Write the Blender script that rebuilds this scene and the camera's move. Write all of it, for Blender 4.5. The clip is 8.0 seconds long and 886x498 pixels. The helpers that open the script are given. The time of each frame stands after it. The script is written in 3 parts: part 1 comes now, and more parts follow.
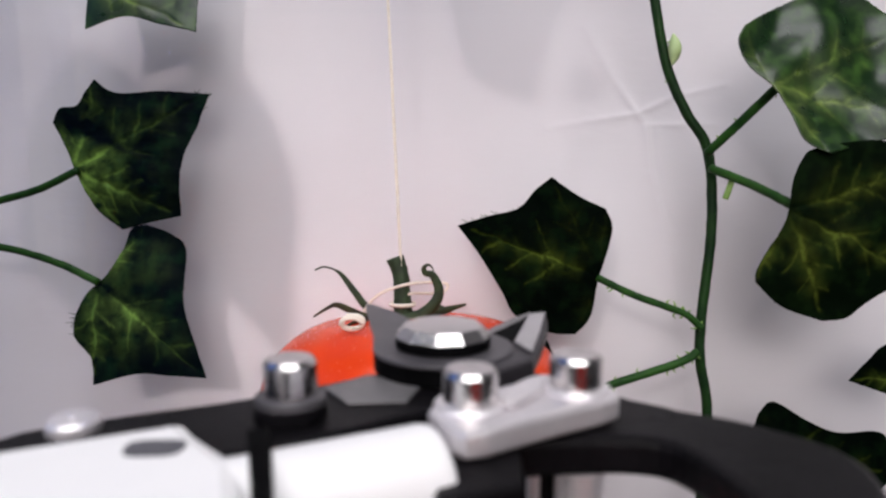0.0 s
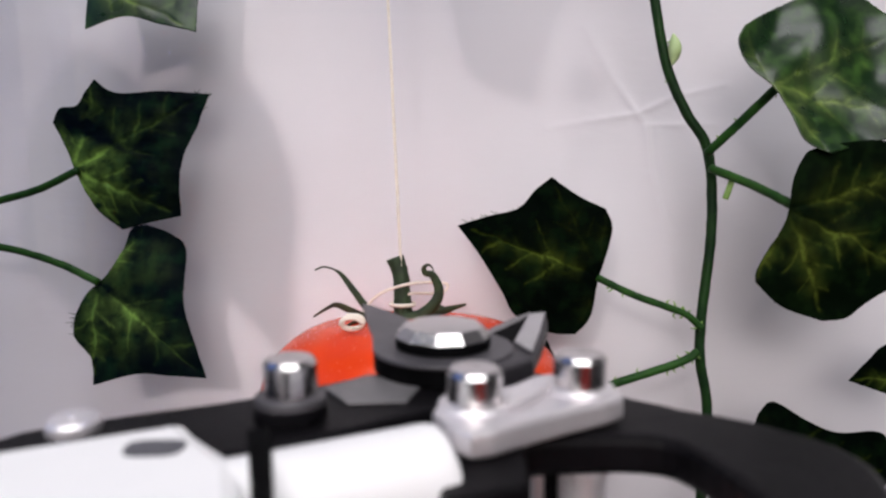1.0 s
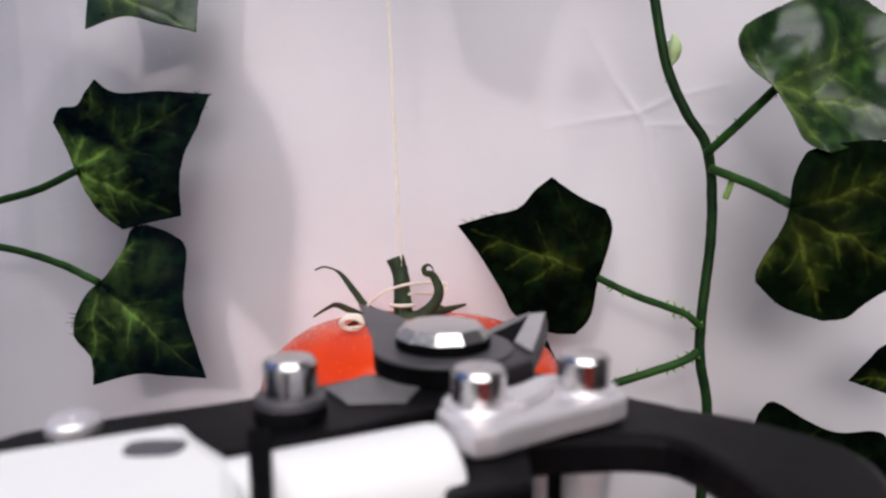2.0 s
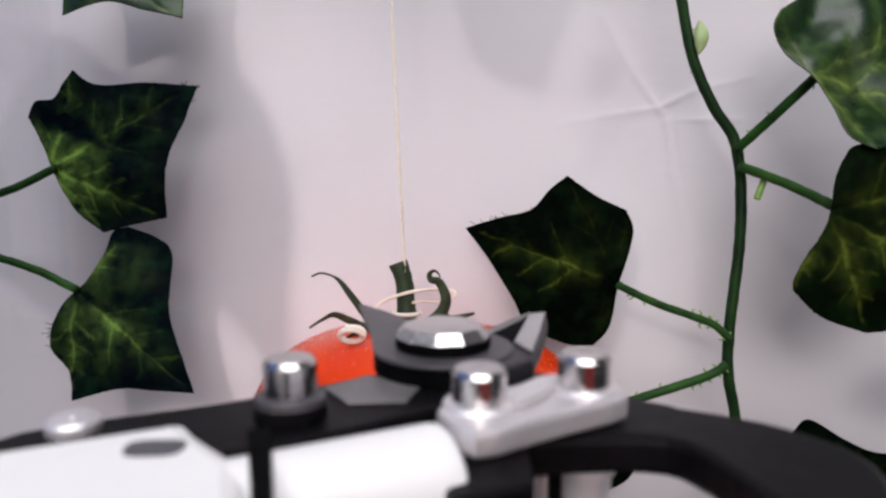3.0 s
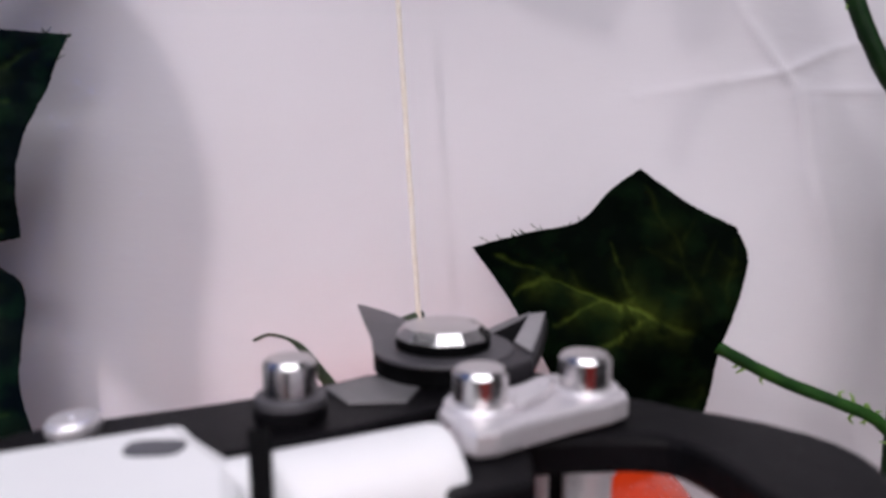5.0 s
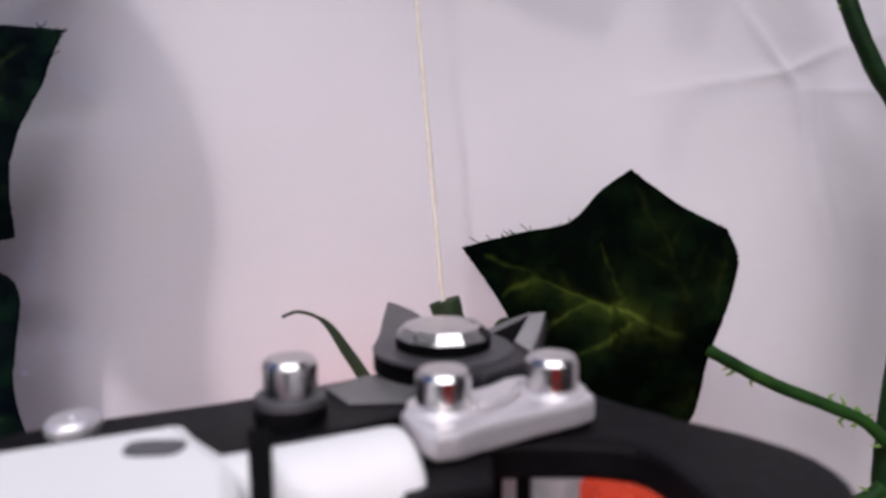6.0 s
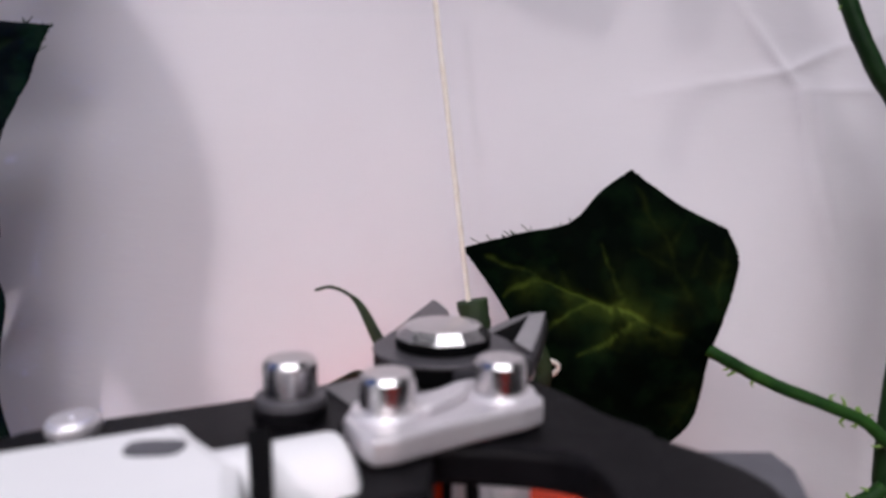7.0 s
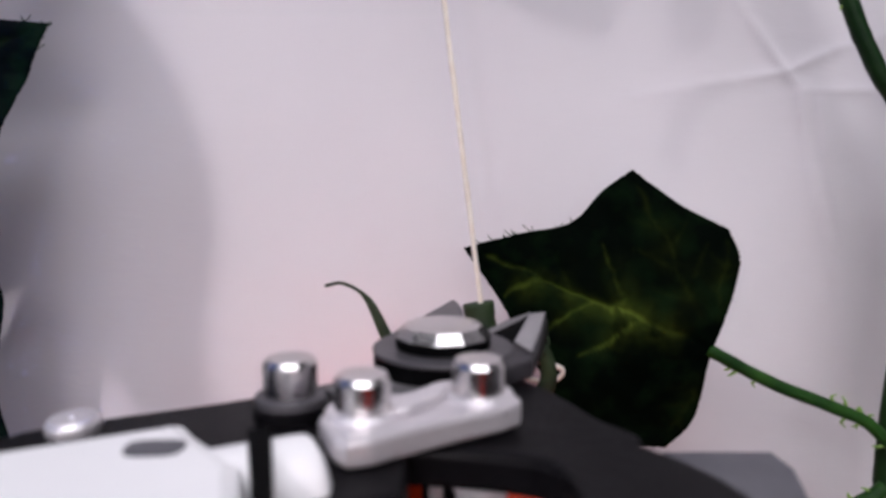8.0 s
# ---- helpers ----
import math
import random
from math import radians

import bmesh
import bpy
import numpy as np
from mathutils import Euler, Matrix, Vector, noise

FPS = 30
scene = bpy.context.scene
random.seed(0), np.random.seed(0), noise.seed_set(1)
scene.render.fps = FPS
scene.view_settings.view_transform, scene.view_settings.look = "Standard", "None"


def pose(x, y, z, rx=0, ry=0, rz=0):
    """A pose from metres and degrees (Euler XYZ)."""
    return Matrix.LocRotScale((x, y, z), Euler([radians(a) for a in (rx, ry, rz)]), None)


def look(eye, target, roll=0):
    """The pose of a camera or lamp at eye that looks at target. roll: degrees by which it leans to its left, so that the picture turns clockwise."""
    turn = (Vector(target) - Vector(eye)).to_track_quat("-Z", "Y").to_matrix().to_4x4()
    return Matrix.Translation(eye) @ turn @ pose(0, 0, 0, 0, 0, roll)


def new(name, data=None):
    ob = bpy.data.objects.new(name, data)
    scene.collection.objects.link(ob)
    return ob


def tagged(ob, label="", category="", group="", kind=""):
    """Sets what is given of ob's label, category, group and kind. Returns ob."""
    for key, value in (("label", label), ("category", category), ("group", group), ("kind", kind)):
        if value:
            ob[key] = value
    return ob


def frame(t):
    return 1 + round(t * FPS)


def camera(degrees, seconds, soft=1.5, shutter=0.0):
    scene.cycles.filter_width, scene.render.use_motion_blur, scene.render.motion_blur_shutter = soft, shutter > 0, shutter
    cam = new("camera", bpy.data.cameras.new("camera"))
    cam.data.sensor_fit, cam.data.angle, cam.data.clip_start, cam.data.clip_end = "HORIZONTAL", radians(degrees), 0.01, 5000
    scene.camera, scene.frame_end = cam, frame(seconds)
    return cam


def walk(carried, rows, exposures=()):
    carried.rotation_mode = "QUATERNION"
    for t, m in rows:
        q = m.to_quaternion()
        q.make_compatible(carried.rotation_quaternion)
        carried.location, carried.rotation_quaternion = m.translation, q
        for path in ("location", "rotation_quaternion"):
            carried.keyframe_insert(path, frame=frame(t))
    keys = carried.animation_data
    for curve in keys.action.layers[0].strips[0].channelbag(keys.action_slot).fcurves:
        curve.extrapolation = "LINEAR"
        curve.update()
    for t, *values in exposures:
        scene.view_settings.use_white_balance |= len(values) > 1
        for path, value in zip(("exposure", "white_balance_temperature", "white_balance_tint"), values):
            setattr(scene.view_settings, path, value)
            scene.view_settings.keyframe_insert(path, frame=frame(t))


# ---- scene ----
# ------------------------------------------------------------------ camera and its walk
cam = camera(65, 8.0, soft=2.4)
cam.data.dof.use_dof = True      # close-up webcam lens, fixed focus on the cloth and fruit
cam.data.dof.focus_distance = 0.215
cam.data.dof.aperture_fstop = 27
EYE = 1.2                       # height of the lens above the floor
# seconds; right, forward and up in millimetres from the place where the arm waits
ARM = [(0.0, 0, 0, 0), (2.45, 0, 0, 0), (2.8, -0.5, 6.3, 0.3), (3.0, -2.0, 16.3, 1.3), (3.2, -3.3, 30.8, 2.4),
       (3.4, -4.3, 48.6, 4.3), (3.5, -4.4, 57.4, 4.5), (3.6, -4.9, 68.7, 5.9), (3.8, -5.5, 81.2, 7.9), (4.0, -5.5, 87.6, 8.8),
       (4.5, -5.5, 91.8, 9.2), (5.8, -5.5, 93.3, 9.3), (8.0, -5.5, 93.3, 9.3)]
LEVEL = pose(0, 0, 0, 90)
walk(cam, [(t, Matrix.Translation((x / 1000, y / 1000, EYE + z / 1000)) @ LEVEL) for t, x, y, z in ARM],
     exposures=[(0, 0.07, 6560, 9.5), (2.8, 0.05, 6560, 9.5), (4.2, -0.1, 6340, 14), (8.0, -0.1, 6340, 14)])

# ------------------------------------------------------------------ light
world = bpy.data.worlds.new("world")
scene.world = world
world.use_nodes = True
world.node_tree.nodes["Background"].inputs[0].default_value = (0.9, 0.93, 1.0, 1)
world.node_tree.nodes["Background"].inputs[1].default_value = 0.06


def area_lamp(name, eye, target, size, watts, colour, size_y=None, spread=180):
    data = bpy.data.lights.new(name, "AREA")
    data.energy, data.color, data.size = watts, colour, size
    data.spread = radians(spread)
    if size_y:
        data.shape, data.size_y = "RECTANGLE", size_y
    ob = new(name, data)
    ob.matrix_world = look(eye, target)
    return ob


area_lamp("desk_lamp_light", (-0.235, -0.62, EYE + 0.28), (-0.035, 0.24, EYE - 0.012), 0.038, 0.033, (1.0, 0.93, 0.92), spread=21)
# added blue fill without a known source, tints the left part bluish
area_lamp("blue_fill_light", (-0.42, 0.02, EYE + 0.22), (-0.12, 0.24, EYE + 0.03), 0.34, 0.15, (0.12, 0.32, 1.0))
# added fill near the lens, aimed right to brighten the cloth there
area_lamp("right_fill_light", (0.03, -0.32, EYE + 0.13), (0.125, 0.24, EYE - 0.015), 0.26, 0.115, (1.0, 0.915, 0.90), spread=50)
# unseen soft fill from above, added for the cloth and the gripper's upper faces
area_lamp("overhead_fill_light", (0.05, -0.72, 2.36), (0.05, -0.6, 0), 1.3, 20.0, (0.97, 0.96, 1.0), 1.0)
# broad fill from behind the camera, added before an assumed window
area_lamp("rear_fill_light", (0.62, -1.66, EYE + 0.25), (0.1, 0.24, EYE), 1.7, 4.1, (1.0, 0.955, 0.968), 1.7)
scene.view_settings.exposure = 0.0

# ------------------------------------------------------------------ materials


def material(name, colour, rough=0.5, metal=0.0, colour2=None, scale=80.0, bump=0.0, bump_scale=None, spec=0.5, coat=0.0, sheen=0.0):
    """A surface with two scales of noise in colour and relief."""
    m = bpy.data.materials.new(name)
    m.use_nodes = True
    nt = m.node_tree
    b = nt.nodes["Principled BSDF"]
    b.inputs["Roughness"].default_value = rough
    b.inputs["Metallic"].default_value = metal
    b.inputs["Specular IOR Level"].default_value = spec
    b.inputs["Coat Weight"].default_value = coat
    b.inputs["Sheen Weight"].default_value = sheen
    co = nt.nodes.new("ShaderNodeTexCoord")
    n1 = nt.nodes.new("ShaderNodeTexNoise")
    n1.inputs["Scale"].default_value, n1.inputs["Detail"].default_value = scale, 6
    nt.links.new(co.outputs["Object"], n1.inputs["Vector"])
    ramp = nt.nodes.new("ShaderNodeValToRGB")
    ramp.color_ramp.elements[0].position, ramp.color_ramp.elements[1].position = 0.35, 0.7
    ramp.color_ramp.elements[0].color = (*colour, 1)
    ramp.color_ramp.elements[1].color = (*(colour2 or [c * 1.15 for c in colour]), 1)
    nt.links.new(n1.outputs["Fac"], ramp.inputs[0])
    nt.links.new(ramp.outputs[0], b.inputs["Base Color"])
    rr = nt.nodes.new("ShaderNodeMapRange")
    rr.inputs["To Min"].default_value, rr.inputs["To Max"].default_value = max(rough - 0.08, 0.02), min(rough + 0.1, 1)
    n2 = nt.nodes.new("ShaderNodeTexNoise")
    n2.inputs["Scale"].default_value, n2.inputs["Detail"].default_value = (bump_scale or scale * 8), 4
    nt.links.new(co.outputs["Object"], n2.inputs["Vector"])
    nt.links.new(n2.outputs["Fac"], rr.inputs["Value"])
    nt.links.new(rr.outputs[0], b.inputs["Roughness"])
    if bump:
        bp = nt.nodes.new("ShaderNodeBump")
        bp.inputs["Strength"].default_value, bp.inputs["Distance"].default_value = bump, 0.0004
        nt.links.new(n2.outputs["Fac"], bp.inputs["Height"])
        nt.links.new(bp.outputs[0], b.inputs["Normal"])
    return m


def sheet_material():
    """White non-woven cloth: cloudy fibres pressed into a thin sheet."""
    m = material("white_cloth", (0.69, 0.665, 0.70), 0.85, 0, (0.76, 0.73, 0.765), 9, 0.0, 900, 0.2)
    nt = m.node_tree
    co = nt.nodes["Texture Coordinate"]
    stretch = nt.nodes.new("ShaderNodeMapping")
    stretch.inputs["Scale"].default_value = (0.35, 1, 1)
    nt.links.new(co.outputs["Object"], stretch.inputs["Vector"])
    fibre = nt.nodes.new("ShaderNodeTexNoise")
    fibre.inputs["Scale"].default_value, fibre.inputs["Detail"].default_value = 420, 6
    nt.links.new(stretch.outputs[0], fibre.inputs["Vector"])
    bp = nt.nodes.new("ShaderNodeBump")
    bp.inputs["Strength"].default_value, bp.inputs["Distance"].default_value = 0.25, 0.0003
    nt.links.new(fibre.outputs["Fac"], bp.inputs["Height"])
    nt.links.new(bp.outputs[0], nt.nodes["Principled BSDF"].inputs["Normal"])
    return m


def leaf_material(name, dark, mid, vein, rough, spec=0.12, weave=0.15):
    """Printed silk leaf: dark green, paler blotches along the veins, woven relief."""
    m = bpy.data.materials.new(name)
    m.use_nodes = True
    nt = m.node_tree
    b = nt.nodes["Principled BSDF"]
    b.inputs["Specular IOR Level"].default_value = spec
    co = nt.nodes.new("ShaderNodeTexCoord")
    at = nt.nodes.new("ShaderNodeAttribute"); at.attribute_name = "vein"
    n1 = nt.nodes.new("ShaderNodeTexNoise"); n1.inputs["Scale"].default_value = 170; n1.inputs["Detail"].default_value = 5
    n2 = nt.nodes.new("ShaderNodeTexNoise"); n2.inputs["Scale"].default_value = 280; n2.inputs["Detail"].default_value = 5
    n3 = nt.nodes.new("ShaderNodeTexNoise"); n3.inputs["Scale"].default_value = 60; n3.inputs["Detail"].default_value = 3
    for n in (n1, n2, n3):
        nt.links.new(co.outputs["Object"], n.inputs["Vector"])
    r1 = nt.nodes.new("ShaderNodeValToRGB")
    r1.color_ramp.elements[0].position, r1.color_ramp.elements[1].position = 0.47, 0.76
    r1.color_ramp.elements[0].color, r1.color_ramp.elements[1].color = (*dark, 1), (*mid, 1)
    nt.links.new(n1.outputs["Fac"], r1.inputs[0])
    mul = nt.nodes.new("ShaderNodeMath"); mul.operation = "MULTIPLY"
    gate = nt.nodes.new("ShaderNodeMapRange")
    gate.inputs["From Min"].default_value, gate.inputs["From Max"].default_value = 0.26, 0.56
    nt.links.new(n2.outputs["Fac"], gate.inputs["Value"])
    nt.links.new(at.outputs["Fac"], mul.inputs[0]); nt.links.new(gate.outputs[0], mul.inputs[1])
    gate3 = nt.nodes.new("ShaderNodeMapRange")
    gate3.inputs["From Min"].default_value, gate3.inputs["From Max"].default_value = 0.36, 0.6
    nt.links.new(n3.outputs["Fac"], gate3.inputs["Value"])
    mul2 = nt.nodes.new("ShaderNodeMath"); mul2.operation = "MULTIPLY"
    nt.links.new(mul.outputs[0], mul2.inputs[0]); nt.links.new(gate3.outputs[0], mul2.inputs[1])
    mx = nt.nodes.new("ShaderNodeMix"); mx.data_type = "RGBA"
    nt.links.new(mul2.outputs[0], mx.inputs["Factor"])
    nt.links.new(r1.outputs[0], mx.inputs["A"])
    mx.inputs["B"].default_value = (*vein, 1)
    nt.links.new(mx.outputs["Result"], b.inputs["Base Color"])
    rr = nt.nodes.new("ShaderNodeMapRange")
    rr.inputs["To Min"].default_value, rr.inputs["To Max"].default_value = rough - 0.1, rough + 0.15
    nt.links.new(n1.outputs["Fac"], rr.inputs["Value"])
    nt.links.new(rr.outputs[0], b.inputs["Roughness"])
    vo = nt.nodes.new("ShaderNodeTexVoronoi"); vo.inputs["Scale"].default_value = 520; vo.inputs["Randomness"].default_value = 0.15
    nt.links.new(co.outputs["Object"], vo.inputs["Vector"])
    bp = nt.nodes.new("ShaderNodeBump")
    bp.inputs["Strength"].default_value, bp.inputs["Distance"].default_value = weave, 0.0004
    nt.links.new(vo.outputs["Distance"], bp.inputs["Height"])
    nt.links.new(bp.outputs[0], b.inputs["Normal"])
    return m


CLOTH = sheet_material()
PLASTER = material("room_plaster", (0.23, 0.225, 0.24), 0.9, 0, (0.28, 0.275, 0.29), 3, 0.2, 60)
BOARDS = material("floor_vinyl", (0.10, 0.085, 0.075), 0.5, 0, (0.14, 0.12, 0.1), 5, 0.2, 60)
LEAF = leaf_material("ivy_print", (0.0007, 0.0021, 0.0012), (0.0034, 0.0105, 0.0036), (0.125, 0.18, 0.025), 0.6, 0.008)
# dark tone leans blue: the projector's bluish light put into the leaf colour
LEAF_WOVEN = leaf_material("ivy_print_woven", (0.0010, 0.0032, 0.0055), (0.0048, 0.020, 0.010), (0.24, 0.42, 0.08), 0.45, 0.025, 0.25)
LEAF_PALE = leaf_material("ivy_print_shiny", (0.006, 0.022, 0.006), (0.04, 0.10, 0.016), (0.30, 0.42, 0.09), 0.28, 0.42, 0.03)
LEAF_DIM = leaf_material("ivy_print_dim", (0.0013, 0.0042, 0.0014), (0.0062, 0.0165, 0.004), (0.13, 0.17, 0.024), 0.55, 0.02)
YOUNG = leaf_material("ivy_young_leaf", (0.07, 0.17, 0.012), (0.17, 0.31, 0.03), (0.36, 0.5, 0.1), 0.5, 0.3, 0.1)
STALK = material("ivy_stalk_plastic", (0.004, 0.02, 0.005), 0.5, 0, (0.012, 0.045, 0.008), 120, 0.5, 900, 0.15)
STALK_FRESH = material("ivy_leaf_stalk_plastic", (0.007, 0.036, 0.006), 0.5, 0, (0.026, 0.09, 0.012), 150, 0.5, 900, 0.15)
STALK_PALE = material("ivy_flash_plastic", (0.16, 0.3, 0.05), 0.45, 0, (0.25, 0.4, 0.1), 300, 0.2)
BUD = material("pale_bud_plastic", (0.35, 0.46, 0.2), 0.5, 0, (0.42, 0.55, 0.27), 300, 0.3)
TOMATO = material("tomato_skin", (0.70, 0.042, 0.006), 0.24, 0, (0.78, 0.075, 0.012), 28, 0.05, 700, 0.35, 0.08)
CALYX = material("tomato_calyx", (0.008, 0.022, 0.006), 0.6, 0, (0.024, 0.05, 0.013), 260, 0.6, 1500)
CALYX_DRY = material("tomato_calyx_dry", (0.012, 0.014, 0.008), 0.65, 0, (0.05, 0.06, 0.02), 260, 0.5, 1500)
THREAD = material("cotton_thread", (0.86, 0.78, 0.68), 0.85, 0, (0.93, 0.88, 0.8), 700, 0.6, 4000)
BLACK = material("black_coated_steel", (0.0036, 0.0032, 0.0041), 0.38, 0, (0.0068, 0.0062, 0.0077), 240, 0.4, 2500, 0.09)
GREY = material("grey_ground_steel", (0.062, 0.059, 0.066), 0.42, 0.25, (0.095, 0.09, 0.10), 180, 0.25, 2500)
STEEL = material("bright_steel", (0.62, 0.60, 0.59), 0.16, 1.0, (0.74, 0.72, 0.71), 160, 0.15, 2200)
ALU = material("milled_aluminium", (0.74, 0.71, 0.74), 0.30, 0.6, (0.88, 0.85, 0.88), 140, 0.3, 2400)
WHITE = material("white_plastic", (0.87, 0.87, 0.885), 0.35, 0, (0.91, 0.91, 0.92), 60, 0.05, 1500)
SMOKE = material("grey_plastic", (0.08, 0.08, 0.095), 0.4, 0, (0.11, 0.11, 0.125), 120, 0.1, 1500)
BLADE = material("dark_ground_steel", (0.020, 0.018, 0.022), 0.42, 0.2, (0.036, 0.033, 0.039), 180, 0.25, 2500)
SHIM = material("dull_steel_shim", (0.16, 0.155, 0.16), 0.45, 0.4, (0.24, 0.23, 0.24), 120, 0.2, 2400)
EDGE = material("ground_cutting_edge", (0.52, 0.50, 0.52), 0.35, 0.5, (0.45, 0.44, 0.45), 200, 0.2, 2400)
RED = material("red_anodised_plate", (0.50, 0.025, 0.018), 0.45, 0, (0.6, 0.035, 0.025), 60, 0.1, 1500)
CASE = material("black_camera_case", (0.004, 0.004, 0.005), 0.55, 0, (0.007, 0.007, 0.008), 200, 0.2, 1500, 0.2)
DARK = material("black_rubber", (0.0018, 0.0018, 0.0021), 0.6, 0, (0.004, 0.004, 0.0045), 200, 0.2, 1500, 0.02)


def glow_material():
    m = bpy.data.materials.new("dot_projector_glow")
    m.use_nodes = True
    b = m.node_tree.nodes["Principled BSDF"]
    b.inputs["Emission Color"].default_value = (0.35, 0.40, 1.0, 1)
    b.inputs["Emission Strength"].default_value = 6.0e6
    return m


GLOW = glow_material()

# ------------------------------------------------------------------ mesh helpers


def part(name, bm, mat, parent=None, label="", smooth=False):
    me = bpy.data.meshes.new(name)
    bmesh.ops.recalc_face_normals(bm, faces=bm.faces[:])
    bm.to_mesh(me)
    bm.free()
    me.materials.append(mat)
    if smooth:
        for p in me.polygons:
            p.use_smooth = True
    ob = new(name, me)
    if parent:
        ob.parent = parent
    if label:
        ob["label"] = label
    return ob


def thing(name, place, label, category, group=""):
    ob = new(name)
    ob.empty_display_size = 0.02
    ob.location = place
    return tagged(ob, label, category, group)


def mm(x, y, z):
    """Millimetres right of, ahead of and above the waiting lens, in the world."""
    return Vector((x / 1000, y / 1000, EYE + z / 1000))


def spline(points, steps=8):
    """A smooth line through points (Catmull-Rom)."""
    p = [Vector(q) for q in points]
    p = [2 * p[0] - p[1], *p, 2 * p[-1] - p[-2]]
    out = []
    for i in range(1, len(p) - 2):
        for k in range(steps):
            t = k / steps
            a, b, c, d = p[i - 1:i + 3]
            out.append(0.5 * (2 * b + (c - a) * t + (2 * a - 5 * b + 4 * c - d) * t * t + (3 * b - a - 3 * c + d) * t ** 3))
    out.append(p[-2])
    return out


def tube(bm, line, radius, sides=10, flat=1.0, rough=0.0):
    """A round bar along a line; radius is a number or a function of 0..1."""
    rings, side = [], None
    for i, q in enumerate(line):
        d = (line[min(i + 1, len(line) - 1)] - line[max(i - 1, 0)]).normalized()
        if side is None:
            side = d.cross(Vector((0, 1, 0.2))).normalized()
        side = (side - d * side.dot(d)).normalized()
        up = d.cross(side)
        r = radius(i / (len(line) - 1)) if callable(radius) else radius
        ring = []
        for k in range(sides):
            a = 2 * math.pi * k / sides
            rr = r * (1 + rough * noise.noise(q * 900 + Vector((k, 0, 0))))
            ring.append(bm.verts.new(q + side * (rr * math.cos(a)) + up * (rr * flat * math.sin(a))))
        rings.append(ring)
    for a, b in zip(rings, rings[1:]):
        for k in range(sides):
            bm.faces.new((a[k], a[(k + 1) % sides], b[(k + 1) % sides], b[k]))
    bm.faces.new(rings[0][::-1])
    bm.faces.new(rings[-1])


def bar(points, radius, sides=10, steps=8, flat=1.0, rough=0.0):
    bm = bmesh.new()
    tube(bm, spline(points, steps), radius, sides, flat, rough)
    return bm


def plate(outline, low, high, bevel=0.0004, round_corners=0):
    """A flat bar: an outline in millimetres, from one height to another, with broken edges."""
    pts = [Vector((x, y, 0)) for x, y in outline]
    for _ in range(round_corners):
        pts = [q for i, p in enumerate(pts) for q in (p.lerp(pts[i - 1], 0.22), p.lerp(pts[(i + 1) % len(pts)], 0.22))]
    bm = bmesh.new()
    base = bm.faces.new([bm.verts.new((p.x / 1000, p.y / 1000, low / 1000)) for p in pts])
    ext = bmesh.ops.extrude_face_region(bm, geom=[base])
    for v in (g for g in ext["geom"] if isinstance(g, bmesh.types.BMVert)):
        v.co.z = high / 1000
    bmesh.ops.recalc_face_normals(bm, faces=bm.faces[:])
    if bevel:
        rim = [e for e in bm.edges if abs(e.verts[0].co.z - e.verts[1].co.z) < 1e-7]
        bmesh.ops.bevel(bm, geom=rim, offset=bevel, segments=2, profile=0.5, affect="EDGES")
    return bm


def turned(profile, centre, sides=40):
    """A turned piece: (radius, height) pairs in millimetres about an upright axis."""
    bm = bmesh.new()
    rings = []
    for r, h in profile:
        rings.append([bm.verts.new(((centre[0] + r * math.cos(2 * math.pi * k / sides)) / 1000,
                                    (centre[1] + r * math.sin(2 * math.pi * k / sides)) / 1000, h / 1000)) for k in range(sides)])
    for a, b in zip(rings, rings[1:]):
        for k in range(sides):
            bm.faces.new((a[k], a[(k + 1) % sides], b[(k + 1) % sides], b[k]))
    bm.faces.new(rings[0][::-1])
    bm.faces.new(rings[-1])
    return bm


# ------------------------------------------------------------------ the place


def box(name, lo, hi, mat, **tags):
    bm = bmesh.new()
    bmesh.ops.create_cube(bm, size=1)
    for v in bm.verts:
        v.co = [l + (c + 0.5) * (h - l) for c, l, h in zip(v.co, lo, hi)]
    ob = part(name, bm, mat)
    return tagged(ob, **tags)


def room():
    wall = dict(label="plain grey plaster wall of the room", category="wall", kind="structure")
    box("wall_north", (-1.6, 0.248, 0), (1.6, 0.35, 2.4), PLASTER, **wall)
    box("wall_west", (-1.7, -1.8, 0), (-1.6, 0.35, 2.4), PLASTER, **wall)
    box("wall_east", (1.6, -1.8, 0), (1.7, 0.35, 2.4), PLASTER, **wall)
    for k, (lo, hi) in enumerate((((-1.6, -1.8, 0), (-1.0, -1.7, 2.4)), ((1.5, -1.8, 0), (1.6, -1.7, 2.4)),
                                  ((-1.0, -1.8, 0), (1.5, -1.7, 0.6)), ((-1.0, -1.8, 2.3), (1.5, -1.7, 2.4)))):
        box("wall_south_%d" % (k + 1), lo, hi, PLASTER, **wall)
    box("floor", (-1.7, -1.8, -0.1), (1.7, 0.35, 0), BOARDS, label="plain brown vinyl floor of the room", category="floor", kind="structure")
    box("ceiling", (-1.7, -1.8, 2.4), (1.7, 0.35, 2.5), PLASTER, label="plain grey plaster ceiling of the room", category="ceiling", kind="structure")
    # assumed window, never in view, added to go with the rear fill
    w = tagged(new("window_1"), "plain white window, unseen, added in the room's rear wall", "window", kind="structure")
    for lo, hi in (((-1.0, -1.8, 0.6), (1.5, -1.72, 0.65)), ((-1.0, -1.8, 2.25), (1.5, -1.72, 2.3)), ((-1.0, -1.8, 0.65), (-0.95, -1.72, 2.25)), ((1.45, -1.8, 0.65), (1.5, -1.72, 2.25))):
        box("window_frame", lo, hi, WHITE).parent = w


